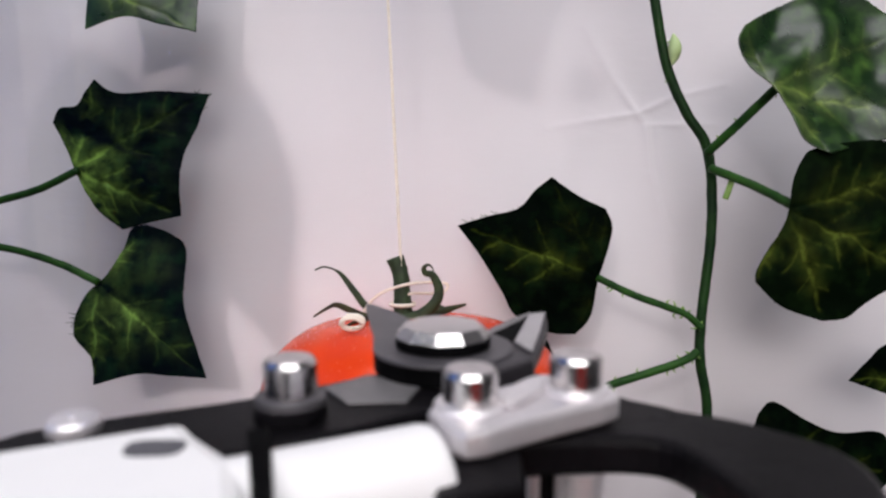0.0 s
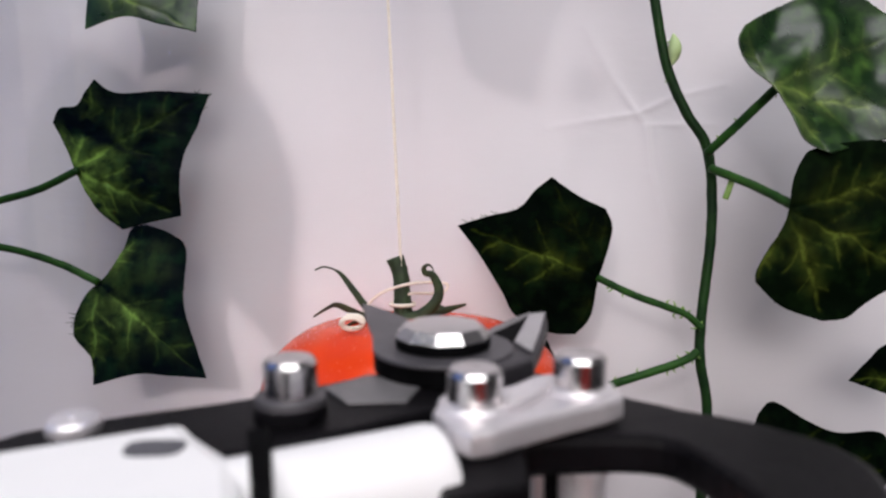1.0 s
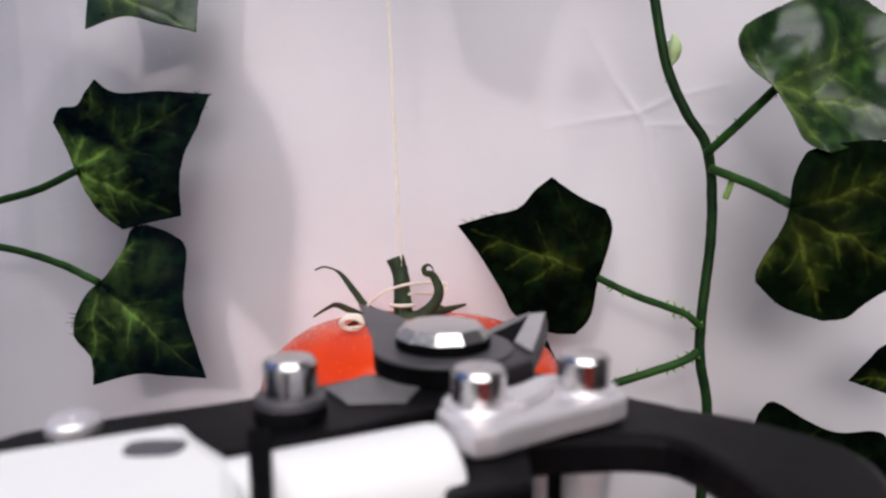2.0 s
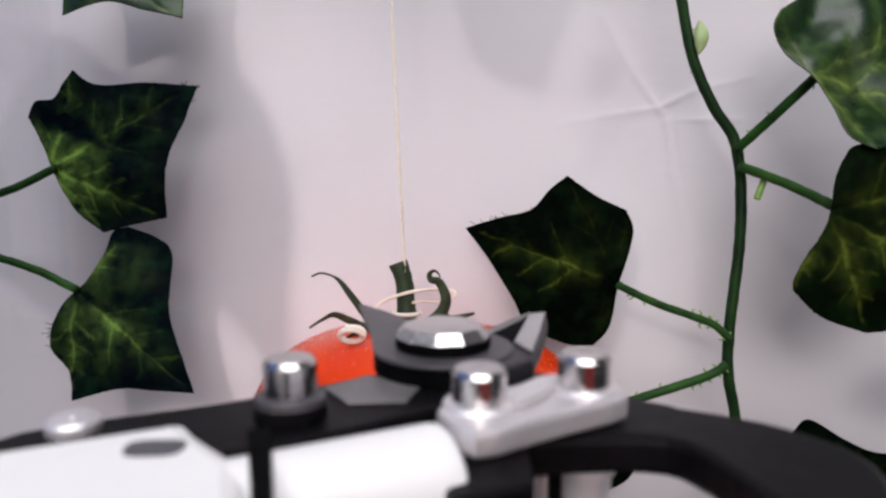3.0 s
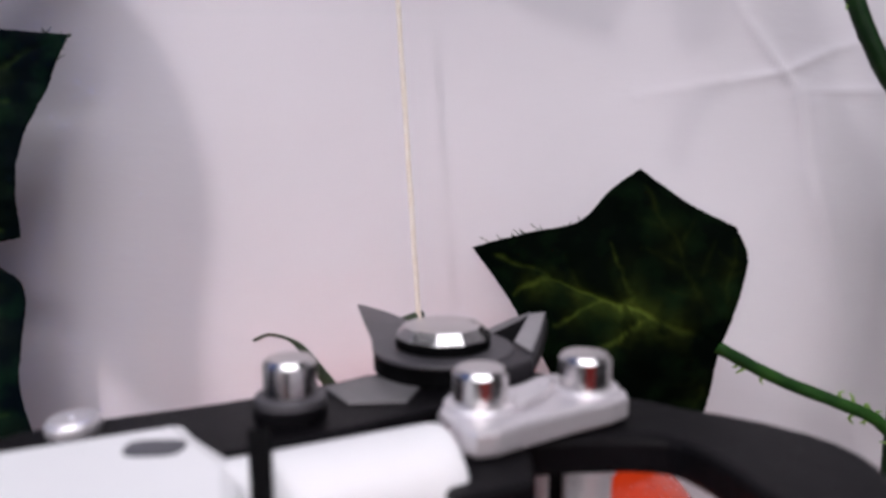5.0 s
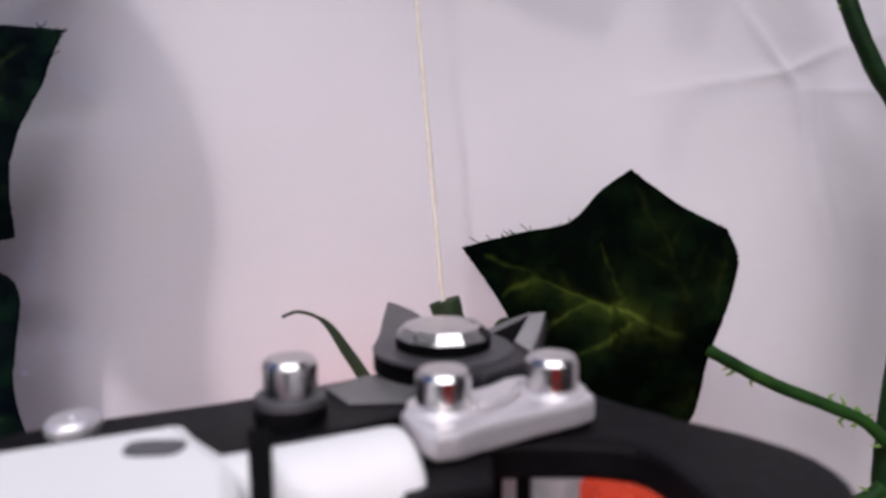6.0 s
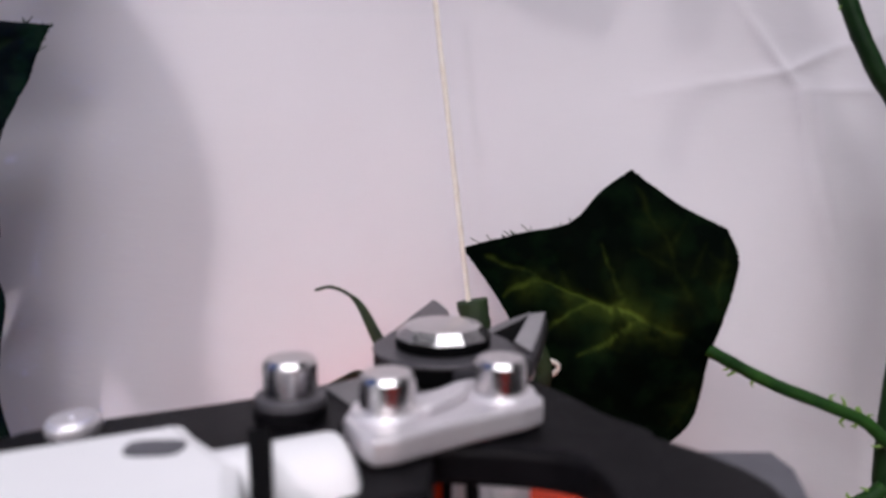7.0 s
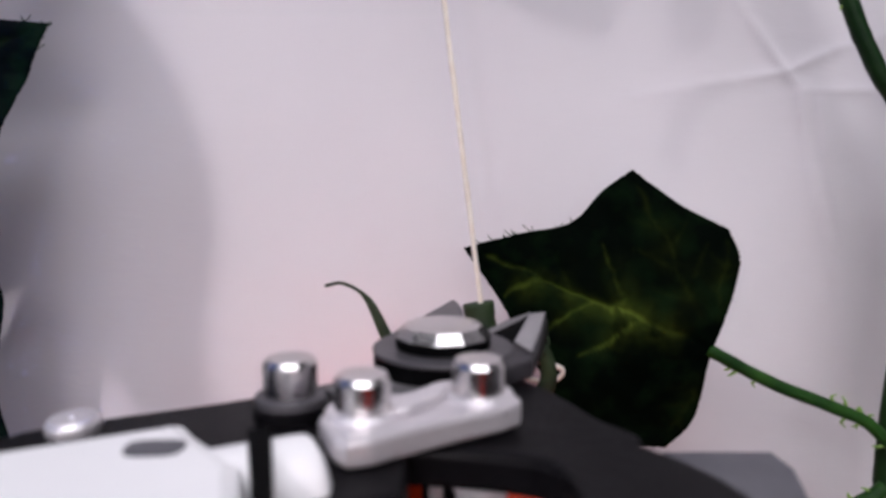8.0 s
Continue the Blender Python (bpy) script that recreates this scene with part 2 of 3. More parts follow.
# creases of the cloth: from x, z to x, z in millimetres, height, width
CREASES = [(67.2, 46.8, 58.1, 60.1, 0.7, 1.0), (58.1, 60.1, 50, 76, 0.45, 2.0), (67.2, 46.8, 77.4, 51.6, 0.6, 1.1), (77.4, 51.6, 98, 57, 0.35, 1.2),
           (67.2, 46.8, 56, 45.2, 0.55, 1.1), (56, 45.2, 36, 42.0, 0.28, 1.5), (67.2, 46.8, 70.2, 42.6, 0.8, 1.2), (70.2, 42.6, 94, 43, 0.4, 1.1),
           (70.2, 42.6, 72, 26, 0.75, 1.5), (72, 26, 78.6, -0.3, 0.55, 1.8), (78.6, -0.3, 83, -40, 0.4, 2.6), (83, -40, 88, -120, 0.35, 4),
           (74, 40, 79, 12, 0.4, 3.2), (-128, 80, -118, -60, 0.8, 5), (-150, 120, -138, -20, 0.8, 6)]


def backdrop():
    """One hanging sheet with soft sags and pressed folds."""
    # fine over the part with the pressed folds, coarse towards the edges
    xs = [*np.linspace(-0.40, -0.16, 60), *np.linspace(-0.158, 0.16, 400), *np.linspace(0.164, 0.40, 60)]
    zs = [*np.linspace(-0.36, -0.085, 70), *np.linspace(-0.083, 0.14, 290), *np.linspace(0.144, 0.30, 40)]
    nx, nz = len(xs) - 1, len(zs) - 1
    bm = bmesh.new()
    rows = []
    for j in range(nz + 1):
        z = float(zs[j])
        row = []
        for i in range(nx + 1):
            x = float(xs[i])
            y = 0.0018 * noise.noise(Vector((x * 9, z * 5, 3.1))) + 0.0006 * noise.noise(Vector((x * 40, z * 22, 7))) + 0.00010 * noise.noise(Vector((x * 22, z * 150, 1.3)))
            px, pz = x * 1000, z * 1000
            fold = 0
            for ax, az, bx, bz, h, w in CREASES:
                dx, dz = bx - ax, bz - az
                t = max(0, min(1, ((px - ax) * dx + (pz - az) * dz) / (dx * dx + dz * dz)))
                d = math.hypot(px - ax - t * dx, pz - az - t * dz)
                fold = max(fold, 1.45 * h / 1000 * (1 - 0.5 * t) * math.exp(-abs(d / w) ** 1.1))
            row.append(bm.verts.new((x, 0.2405 + y - fold, EYE + z)))
        rows.append(row)
    for a, b in zip(rows, rows[1:]):
        for i in range(nx):
            bm.faces.new((a[i], a[i + 1], b[i + 1], b[i]))
    ob = part("backdrop_sheet", bm, CLOTH, smooth=True)
    sol = ob.modifiers.new("thickness", "SOLIDIFY")
    sol.thickness, sol.offset = 0.0006, 1
    tagged(ob, "creased white non-woven cloth hung flat as a backdrop", "backdrop", kind="structure")
    rod = part("hanging_rod", bar([(-0.5, 0.226, EYE + 0.205), (0, 0.226, EYE + 0.205), (0.5, 0.226, EYE + 0.205)], 0.005, 16), STEEL, smooth=True)
    for x in (-0.46, 0.46):
        part("bracket", bar([(x, 0.255, EYE + 0.19), (x, 0.235, EYE + 0.192), (x, 0.226, EYE + 0.2)], 0.004, 10), STEEL, rod, smooth=True)
    tagged(rod, "thin steel rod that carries vines and thread", "rod")


# ------------------------------------------------------------------ ivy


def leaf(parent, heart, rim, base, mat=None, lean=(0.0, 0.0), cup=0.08, seed=0, label="", fray=None, wave=1.6, lobe=None):
    """An ivy leaf: heart in millimetres, its rim as (degrees, radius) round the heart, base: where the stalk joins.
    lean: how far it falls back per millimetre to the right and up; lobe: the one lobe whose veins are strongly printed."""
    mat = mat or LEAF
    rim = sorted(((a % 360, r) for a, r in rim))
    rings = 34
    ang, rad = np.array([a for a, r in rim], float), np.array([r for a, r in rim], float)
    px, pz = rad * np.cos(np.radians(ang)), rad * np.sin(np.radians(ang))
    m = len(rim)
    # local peaks are the lobes, to which the veins run
    tips = [i for i in range(m) if rad[i] >= rad[i - 1] and rad[i] > rad[(i + 1) % m]]
    out = []
    for i in range(m):
        sharp = i in tips, (i + 1) % m in tips
        p = [Vector((px[(i + k) % m], pz[(i + k) % m], 0)) for k in (-1, 0, 1, 2)]
        t0 = (p[2] - p[0]) * 0.5 if not sharp[0] else (p[2] - p[1]) * 0.7
        t1 = (p[3] - p[1]) * 0.5 if not sharp[1] else (p[2] - p[1]) * 0.7
        for k in range(20):
            t = k / 20
            out.append((2 * t ** 3 - 3 * t * t + 1) * p[1] + (t ** 3 - 2 * t * t + t) * t0 + (3 * t * t - 2 * t ** 3) * p[2] + (t ** 3 - t * t) * t1)
    n = len(out)
    veins = []
    b = Vector((base[0], base[1], 0))
    for i in tips:
        e = Vector((px[i], pz[i], 0))
        w0 = 1.0 if lobe is None or abs((ang[i] - lobe + 180) % 360 - 180) < 20 else 0.16
        veins.append((b, b.lerp(e, 0.9), w0))
        for f, side in ((0.25, 1), (0.33, -1), (0.45, 1), (0.56, -1), (0.68, 1)):
            q = b.lerp(e, f)
            d = (e - b)
            w = Vector((-d.y, d.x, 0)) * side
            veins.append((q, q + (d * 0.2 + w * 0.24) * (1.15 - f), 0.5 * w0))
    bm = bmesh.new()
    lay = bm.verts.layers.float.new("vein")

    def put(x, z):
        y = lean[0] * x + lean[1] * z + cup * (x * x + z * z) / 25.0
        y += wave * noise.noise(Vector((x * 0.07 + seed * 3.7, z * 0.07, seed))) + (0.06 if mat == LEAF_PALE else 0.35) * noise.noise(Vector((x * 0.25, z * 0.25, seed + 9)))
        q = Vector((x + 1.3 * noise.noise(Vector((x * 0.16, z * 0.16, seed + 4))) + 0.4 * noise.noise(Vector((x * 0.6, z * 0.6, seed + 5))),
                    z + 1.3 * noise.noise(Vector((x * 0.16, z * 0.16, seed + 6))) + 0.4 * noise.noise(Vector((x * 0.6, z * 0.6, seed + 7))), 0))
        best, ridge = 0, 0
        for a, e, s in veins:
            d = e - a
            t = max(0, min(1, (q - a).dot(d) / d.length_squared))
            dist = (q - a - d * t).length
            w = (0.8 if s > 0.5 else 0.6) * (1.15 - 0.6 * t)
            best = max(best, s * math.exp(-(dist / w) ** 2) * (1 - 0.65 * t), 0.5 * s * math.exp(-(dist / 2.6) ** 2) * (1 - t) ** 1.5)
            ridge = max(ridge, s * math.exp(-(dist / 0.8) ** 2))
        v = bm.verts.new(((x) / 1000, (y + (0.1 if mat == LEAF_PALE else 0.35) * ridge) / 1000, z / 1000))
        near = min(1, max(0, ((q - b).length - 4) / 9))
        if mat == LEAF_WOVEN:
            far = math.exp(-((q - b).length / 20) ** 2)
            v[lay] = min(1, best * (0.35 + far) + 0.28 * far * max(0, noise.noise(Vector((x * 0.12, z * 0.12, seed + 2))) + 0.35))
        else:
            v[lay] = best * (near if lobe is not None else 0.5 + 0.5 * near)
        return v

    mid = put(0, 0)
    loops = []
    for j in range(1, rings + 1):
        f = (j / rings) ** 0.8
        row = []
        for k, q in enumerate(out):
            nick = 1 + (0.012 * noise.noise(Vector((k * 0.9, seed, 2))) if j == rings else 0)
            row.append(put(q.x * f * nick, q.y * f * nick))
        loops.append(row)
    for k in range(n):
        bm.faces.new((mid, loops[0][k], loops[0][(k + 1) % n]))
    for a, c in zip(loops, loops[1:]):
        for k in range(n):
            bm.faces.new((a[k], c[k], c[(k + 1) % n], a[(k + 1) % n]))
    ob = part("leaf", bm, mat, parent, label, smooth=True)
    sol = ob.modifiers.new("thickness", "SOLIDIFY")
    sol.thickness = 0.00035
    ob.location = mm(*heart) - parent.location
    if fray:
        # loose threads of the cloth along a cut edge
        rnd = random.Random(seed)
        t = bmesh.new()
        for _ in range(16):
            k = rnd.choice([i for i, q in enumerate(out) if fray[0] <= math.degrees(math.atan2(q.y, q.x)) % 360 <= fray[1]])
            q = out[k]
            y = lean[0] * q.x + lean[1] * q.y + cup * q.length_squared / 25.0 + 1.6 * noise.noise(Vector((q.x * 0.07 + seed * 3.7, q.y * 0.07, seed)))
            a = Vector((q.x, y, q.y)) / 1000
            d = Vector((q.x, 0, q.y)).normalized() + Vector((rnd.uniform(-1.2, 0.4), rnd.uniform(-0.5, 0.5), rnd.uniform(-0.2, 0.6)))
            ln = rnd.uniform(0.4, 1.5) / 1000
            tube(t, [a - d * 0.0003, a + d * ln * 0.5, a + d * ln + Vector((rnd.uniform(-0.5, 0.5), 0, 0)) / 1000], 0.00008, 4)
        tagged(part("frayed_edge", t, STALK, ob, "loose green threads at the cut edge"), kind="stuff")
    return ob


def stalk(parent, name, points, depths, radius, mat=None, rough=0.12, thorns=0, seed=1):
    """A moulded plastic stalk through (right, up) points, with small flash spikes left by the mould."""
    m = len(points) - 1
    pts = [mm(x, depths[0] + (depths[1] - depths[0]) * i / m, z) - parent.location for i, (x, z) in enumerate(points)]
    line = spline(pts, 10)
    bm = bmesh.new()
    tube(bm, line, radius if callable(radius) else radius / 1000, 12, 1.0, rough)
    ob = part(name, bm, mat or (STALK_FRESH if name == "leaf_stalk" else STALK), parent, smooth=True)
    rnd = random.Random(seed)
    for _ in range(thorns):
        i = rnd.randrange(2, len(line) - 2)
        d = (line[i + 1] - line[i]).normalized()
        side = Vector((d.z, 0, -d.x)) * rnd.choice((-1, 1))
        size = rnd.uniform(0.7, 1.7) / 1000
        q = line[i] + side * (0.0009)
        t = bmesh.new()
        tube(t, [q, q + side * size * 0.6 + d * size * 0.3, q + side * size + d * size * rnd.uniform(-0.5, 0.9)], lambda f: 0.0004 * (1 - 0.7 * f), 5)
        part("flash", t, STALK_PALE, ob, "pale green sliver of moulding flash", smooth=True)
    return ob


def right_vine():
    v = thing("ivy_vine", mm(58, 226, 200), "artificial ivy vine with dark variegated silk leaves hanging before cloth", "vine", "hanging ivy vines")
    stalk(v, "main_stem", [(56.8, 207.9), (58.7, 134.7), (62.2, 103.2), (65.3, 77.1), (69.2, 56.1), (75.2, 42.1), (81.9, 30.2), (83.1, 7.2),
                           (80.0, -20.8), (79.7, -34.8), (81.9, -50.5), (80.0, -77.1), (77.1, -106.4)], (214, 216), 1.55, thorns=8, seed=2)
    stalk(v, "leaf_stalk", [(80, 29), (87.6, 37.6), (96.3, 47.6)], (211, 196), 1.35, thorns=4, seed=3)
    stalk(v, "leaf_stalk", [(81.2, 24.5), (88.7, 18.1), (94.9, 11.0)], (211, 186), 1.3, thorns=4, seed=4)
    stalk(v, "side_stub", [(85.6, 20.2), (84.6, 17.4), (83.6, 14.9)], (206, 206), 0.9, STALK_PALE)
    stalk(v, "leaf_stalk", [(79.3, -24.3), (75, -20.3), (69.7, -18.1), (58.4, -14.0), (47.5, -8.7)], (213, 215), 1.12, thorns=14, seed=5)
    stalk(v, "leaf_stalk", [(78.1, -31.3), (75, -33.6), (68.5, -36.2), (52.1, -41.4), (47, -43.6)], (213, 213), 1.3, thorns=12, seed=6)
    stalk(v, "bud", [(70.4, 65.8), (70.8, 61.0), (70.0, 56.2)], (212.5, 212), lambda f: 0.0003 + 0.0017 * math.sin(math.pi * f), BUD)
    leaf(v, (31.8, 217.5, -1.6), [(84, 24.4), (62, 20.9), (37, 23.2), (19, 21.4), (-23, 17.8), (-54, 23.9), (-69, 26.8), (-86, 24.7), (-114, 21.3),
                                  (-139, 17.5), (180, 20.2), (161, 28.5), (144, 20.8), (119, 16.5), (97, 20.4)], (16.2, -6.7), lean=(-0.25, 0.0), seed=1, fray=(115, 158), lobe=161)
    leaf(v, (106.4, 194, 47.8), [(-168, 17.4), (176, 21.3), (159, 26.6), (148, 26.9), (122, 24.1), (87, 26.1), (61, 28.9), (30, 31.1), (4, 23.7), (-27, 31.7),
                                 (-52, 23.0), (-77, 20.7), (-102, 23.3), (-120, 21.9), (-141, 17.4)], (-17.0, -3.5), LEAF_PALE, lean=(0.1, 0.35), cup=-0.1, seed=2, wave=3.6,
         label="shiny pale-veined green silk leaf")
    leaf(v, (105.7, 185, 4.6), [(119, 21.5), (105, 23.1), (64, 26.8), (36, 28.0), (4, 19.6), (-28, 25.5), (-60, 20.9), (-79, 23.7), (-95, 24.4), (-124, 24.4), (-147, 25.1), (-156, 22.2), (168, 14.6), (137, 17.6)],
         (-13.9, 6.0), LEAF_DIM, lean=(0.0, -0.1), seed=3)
    leaf(v, (134.3, 205, -37.3), [(-174, 14.8), (149, 9.7), (113, 9.6), (56, 15.0), (17, 14.0), (-38, 14.8), (-66, 8.2), (-125, 6.5)], (8.3, 0.0), seed=4)
    leaf(v, (110.9, 205, -63.1), [(126, 22.1), (105, 12.9), (61, 10.4), (23, 21.3), (-8, 23.6), (-52, 19.0), (-122, 15.7), (-160, 19.5), (166, 20.6), (141, 22.5)],
         (-18.3, 3.3), seed=5)
    stalk(v, "leaf_stalk", [(80.3, -52), (86, -56), (93, -60)], (213, 205), 1.2)
    leaf(v, (37.6, 214, -53.7), [(102, 26.2), (90, 16.5), (39, 16.7), (-25, 16.3), (-63, 15.6), (-112, 18.7), (-173, 14.0), (137, 15.4)], (13.9, 11.5), seed=6)
    leaf(v, (131.5, 207, -60.5), [(95, 5), (60, 3.6), (20, 5.5), (-20, 4), (-60, 5.5), (-110, 4), (-150, 5), (150, 3.8)], (-4, -2), YOUNG, cup=0.4, seed=14, label="small yellow-green young leaf")
    # unseen twig added high in front of the cloth, shaped to cast the shadow there
    stalk(v, "leaf_stalk", [(58, 128), (30, 132), (-6, 126)], (212, 131), 1.2)
    leaf(v, (-10, 130, 106), [(90, 22), (50, 17), (20, 20), (-20, 13), (-55, 17.8), (-72, 26.7), (-100, 23), (-128, 21), (-156, 17), (170, 19), (140, 17), (110, 19)], (0, 14), seed=11)
    leaf(v, (13, 130, 86), [(90, 7.5), (45, 5.2), (0, 5.8), (-45, 6), (-90, 8), (-135, 5.5), (180, 5), (135, 6)], (0, 5), seed=13, label="small dark leaf, unseen, added for its shadow")
    stalk(v, "leaf_stalk", [(9.9, 58.8), (16, 64.9), (26.9, 67), (40, 80), (52, 105), (58, 140)], (130, 190), lambda f: 0.0019 - 0.0014 * min(1, 1.8 * f))
    return v


def left_vine():
    v = thing("ivy_vine", mm(-160, 226, 200), "artificial ivy vine with dark silk leaves on thin green stalks", "vine", "hanging ivy vines")
    stalk(v, "main_stem", [(-158, 205), (-161, 120), (-157, 60), (-160, 9.8), (-159, -20), (-163, -90)], (214, 216), 1.5)
    stalk(v, "leaf_stalk", [(-159, 9.8), (-137.0, 15.0), (-124.7, 18.5), (-112.4, 24.4)], (215, 214.5), 1.15)
    stalk(v, "leaf_stalk", [(-159.5, 2.8), (-135.7, 0.5), (-118.4, -4.2), (-105.3, -10.2)], (215, 212.5), 1.15)
    stalk(v, "leaf_stalk", [(-158, 90), (-140, 92), (-115, 87)], (215, 214), 1.15)
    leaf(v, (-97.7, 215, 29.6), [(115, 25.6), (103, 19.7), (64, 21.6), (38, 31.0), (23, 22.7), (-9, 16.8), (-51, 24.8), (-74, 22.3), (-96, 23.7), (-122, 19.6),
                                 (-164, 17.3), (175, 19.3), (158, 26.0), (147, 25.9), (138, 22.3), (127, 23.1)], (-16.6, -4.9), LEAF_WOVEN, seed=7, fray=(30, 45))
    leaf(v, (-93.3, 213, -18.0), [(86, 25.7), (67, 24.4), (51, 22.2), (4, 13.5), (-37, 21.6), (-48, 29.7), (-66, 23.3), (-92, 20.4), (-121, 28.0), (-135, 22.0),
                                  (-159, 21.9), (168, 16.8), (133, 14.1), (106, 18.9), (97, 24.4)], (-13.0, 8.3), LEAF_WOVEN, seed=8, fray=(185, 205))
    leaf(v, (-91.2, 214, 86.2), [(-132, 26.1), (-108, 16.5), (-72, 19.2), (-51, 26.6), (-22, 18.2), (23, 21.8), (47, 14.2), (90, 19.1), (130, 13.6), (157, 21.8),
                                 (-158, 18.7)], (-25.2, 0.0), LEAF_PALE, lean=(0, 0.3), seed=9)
    # large unseen leaves added nearer the room, cut to shade the cloth's left part
    stalk(v, "leaf_stalk", [(-160, 60), (-150, 75), (-125, 82), (-108, 76)], (214, 111), 1.2)
    leaf(v, (-96, 110, 60), [(95, 39), (78, 29), (55, 22), (2, 18), (-31, 21.8), (-56, 31), (-64, 42), (-72, 58), (-88, 38), (-110, 25), (-150, 30), (183, 31), (150, 33), (129, 34), (107, 37)], (-12, 14), seed=12)
    stalk(v, "leaf_stalk", [(-160, 128), (-156, 112), (-140, 84)], (214, 112), 1.2)
    leaf(v, (-140, 110, 62), [(90, 40), (60, 32), (25, 27), (-15, 27), (-50, 32), (-90, 44), (-130, 30), (170, 18), (130, 26)], (0, 18), seed=15)
    return v


# ------------------------------------------------------------------ tomato and thread
STEM_TOP = (-14.4, 215, -2.6)


def tomato():
    t = thing("tomato", mm(*STEM_TOP), "ripe orange-red tomato with curling green calyx hanging on thread", "tomato")
    o = t.location
    bm = bmesh.new()
    nu, nv = 96, 56
    rings = []
    for j in range(1, nv):
        f = math.pi * j / nv
        row = []
        for i in range(nu):
            a = 2 * math.pi * i / nu
            s, c = abs(math.sin(f)) ** (2 / 2.8), math.copysign(abs(math.cos(f)) ** (2 / 2.8), math.cos(f))
            lobes = 1 + 0.012 * math.cos(5 * a + 0.6) * s + 0.01 * math.cos(3 * a)
            dip = -0.0035 * math.exp(-(s * 46 / 9) ** 2) if c > 0 else 0
            row.append(bm.verts.new(Vector((0.047 * s * lobes * math.cos(a), 0.044 * s * lobes * math.sin(a), 0.034 * c + dip)) + mm(-9.3, 215, -53.6) - o))
        rings.append(row)
    for a, b in zip(rings, rings[1:]):
        for i in range(nu):
            bm.faces.new((a[i], a[(i + 1) % nu], b[(i + 1) % nu], b[i]))
    bm.faces.new(rings[0]); bm.faces.new(rings[-1])
    part("fruit", bm, TOMATO, t, smooth=True)

    def loc(pts, d0, d1=None):
        d1 = d0 if d1 is None else d1
        return [mm(x, d0 + (d1 - d0) * i / (len(pts) - 1), z) - o for i, (x, z) in enumerate(pts)]

    part("stem", bar(loc([(-11.8, -23), (-12.4, -18.5), (-12.6, -13.8), (-13.2, -7.5), (-14.9, -2.6)], 215), lambda f: 0.0032 - 0.0007 * min(f * 1.6, 1) + 0.0003 * max(0, f - 0.8) * 5, 14, rough=0.1), CALYX, t, smooth=True)
    long_sepal = part("sepal", bar(loc([(-14, -21.5), (-22.5, -18.2), (-26.9, -12.9), (-31.3, -7.2), (-35.6, -5.4), (-38.4, -6.3)], 213, 208.5), lambda f: 0.00030 + 0.00085 * max(0, 1 - (f / 0.66) ** 4), 10, flat=0.4), CALYX, t, smooth=True)
    part("sepal", bar(loc([(-14, -21.5), (-23.1, -20.3), (-26.5, -18.4), (-30.8, -16.2), (-33.4, -17.1), (-36.5, -19.1)], 210, 196), lambda f: 0.0012 * (1 - f) + 0.00035, 10, flat=0.4), CALYX_DRY, t, "dry brown curled sepal", smooth=True)
    part("sepal", bar(loc([(-14, -21.5), (-20, -20.5), (-24, -20.3), (-27, -21.5)], 208, 192), lambda f: 0.0017 * (1 - f) + 0.0004, 10, flat=0.4), CALYX_DRY, t, "dry brown curled sepal", smooth=True)
    part("sepal", bar(loc([(-11.5, -22), (-7, -20.3), (-2.7, -16.7), (-1.2, -12.5), (-3.0, -8.0), (-5.2, -7.2), (-5.7, -5.6), (-4.3, -4.7), (-2.9, -6.0), (-3.3, -7.6)], 211, 206), lambda f: 0.0021 * (1 - f) ** 1.4 + 0.00026, 10, flat=0.5), CALYX, t, smooth=True)
    part("sepal", bar(loc([(-11, -22), (-4.3, -21.1), (1.1, -19.3), (7.3, -17.7)], 216, 222), lambda f: 0.0024 * (1 - f) + 0.0004, 10, flat=0.4), CALYX, t, smooth=True)
    part("sepal", bar(loc([(-11, -22), (-5, -21), (-1, -19), (1.2, -19.6)], 217, 224), lambda f: 0.0024 * (1 - f) + 0.0004, 10, flat=0.4), CALYX, t, smooth=True)
    ring = [mm(-12.5 + 3.7 * math.cos(a), 215 + 3.7 * math.sin(a), -17.0 + 0.3 * math.sin(a)) - o for a in [2 * math.pi * k / 12 for k in range(13)]]
    part("thread_tie", bar(ring, 0.0006, 6, 4), THREAD, t, "cream cotton thread tied round the stem", smooth=True)
    part("thread_loop", bar(loc([(-24, -19), (-21, -15), (-16.2, -12.2), (-7.6, -10.2), (1.0, -10.6), (-0.7, -13.4), (-9.3, -13.6), (-12.5, -15)], 209, 214), 0.00045, 6), THREAD, t, "loose cream loop of cotton thread", smooth=True)
    part("thread_knot", bar([mm(-24.6 + 3.0 * math.cos(a), 189 - 1.0 * math.sin(a), -20.6 + 1.8 * math.sin(a) + 0.12 * a) - o for a in (0.2, 1.2, 2.2, 3.2, 4.2, 5.2, 6.2, 7.2, 8.4)], 0.00075, 6), THREAD, t, "pale curl of thread end on the fruit", smooth=True)
    return t, long_sepal


def thread():
    top = (-23.4, 217, 200)
    t = thing("hanging_thread", mm(*top), "taut cream cotton thread from which a tomato hangs", "thread")
    bm = bmesh.new()
    a, b = Vector((0, 0, 0.004)), mm(-12.9, 213.2, -6) - t.location
    line = [a.lerp(b, i / 60) for i in range(61)]
    tube(bm, line, 0.00046, 7, 1.0, 0.25)
    part("strand", bm, THREAD, t, smooth=True)
    bm = bmesh.new()
    bmesh.ops.create_icosphere(bm, subdivisions=1, radius=0.00045)
    bmesh.ops.translate(bm, verts=bm.verts[:], vec=a.lerp(b, (200 - 14.5) / 206))
    part("speck", bm, CALYX_DRY, t, "tiny dark speck on the thread", smooth=True)
    return t


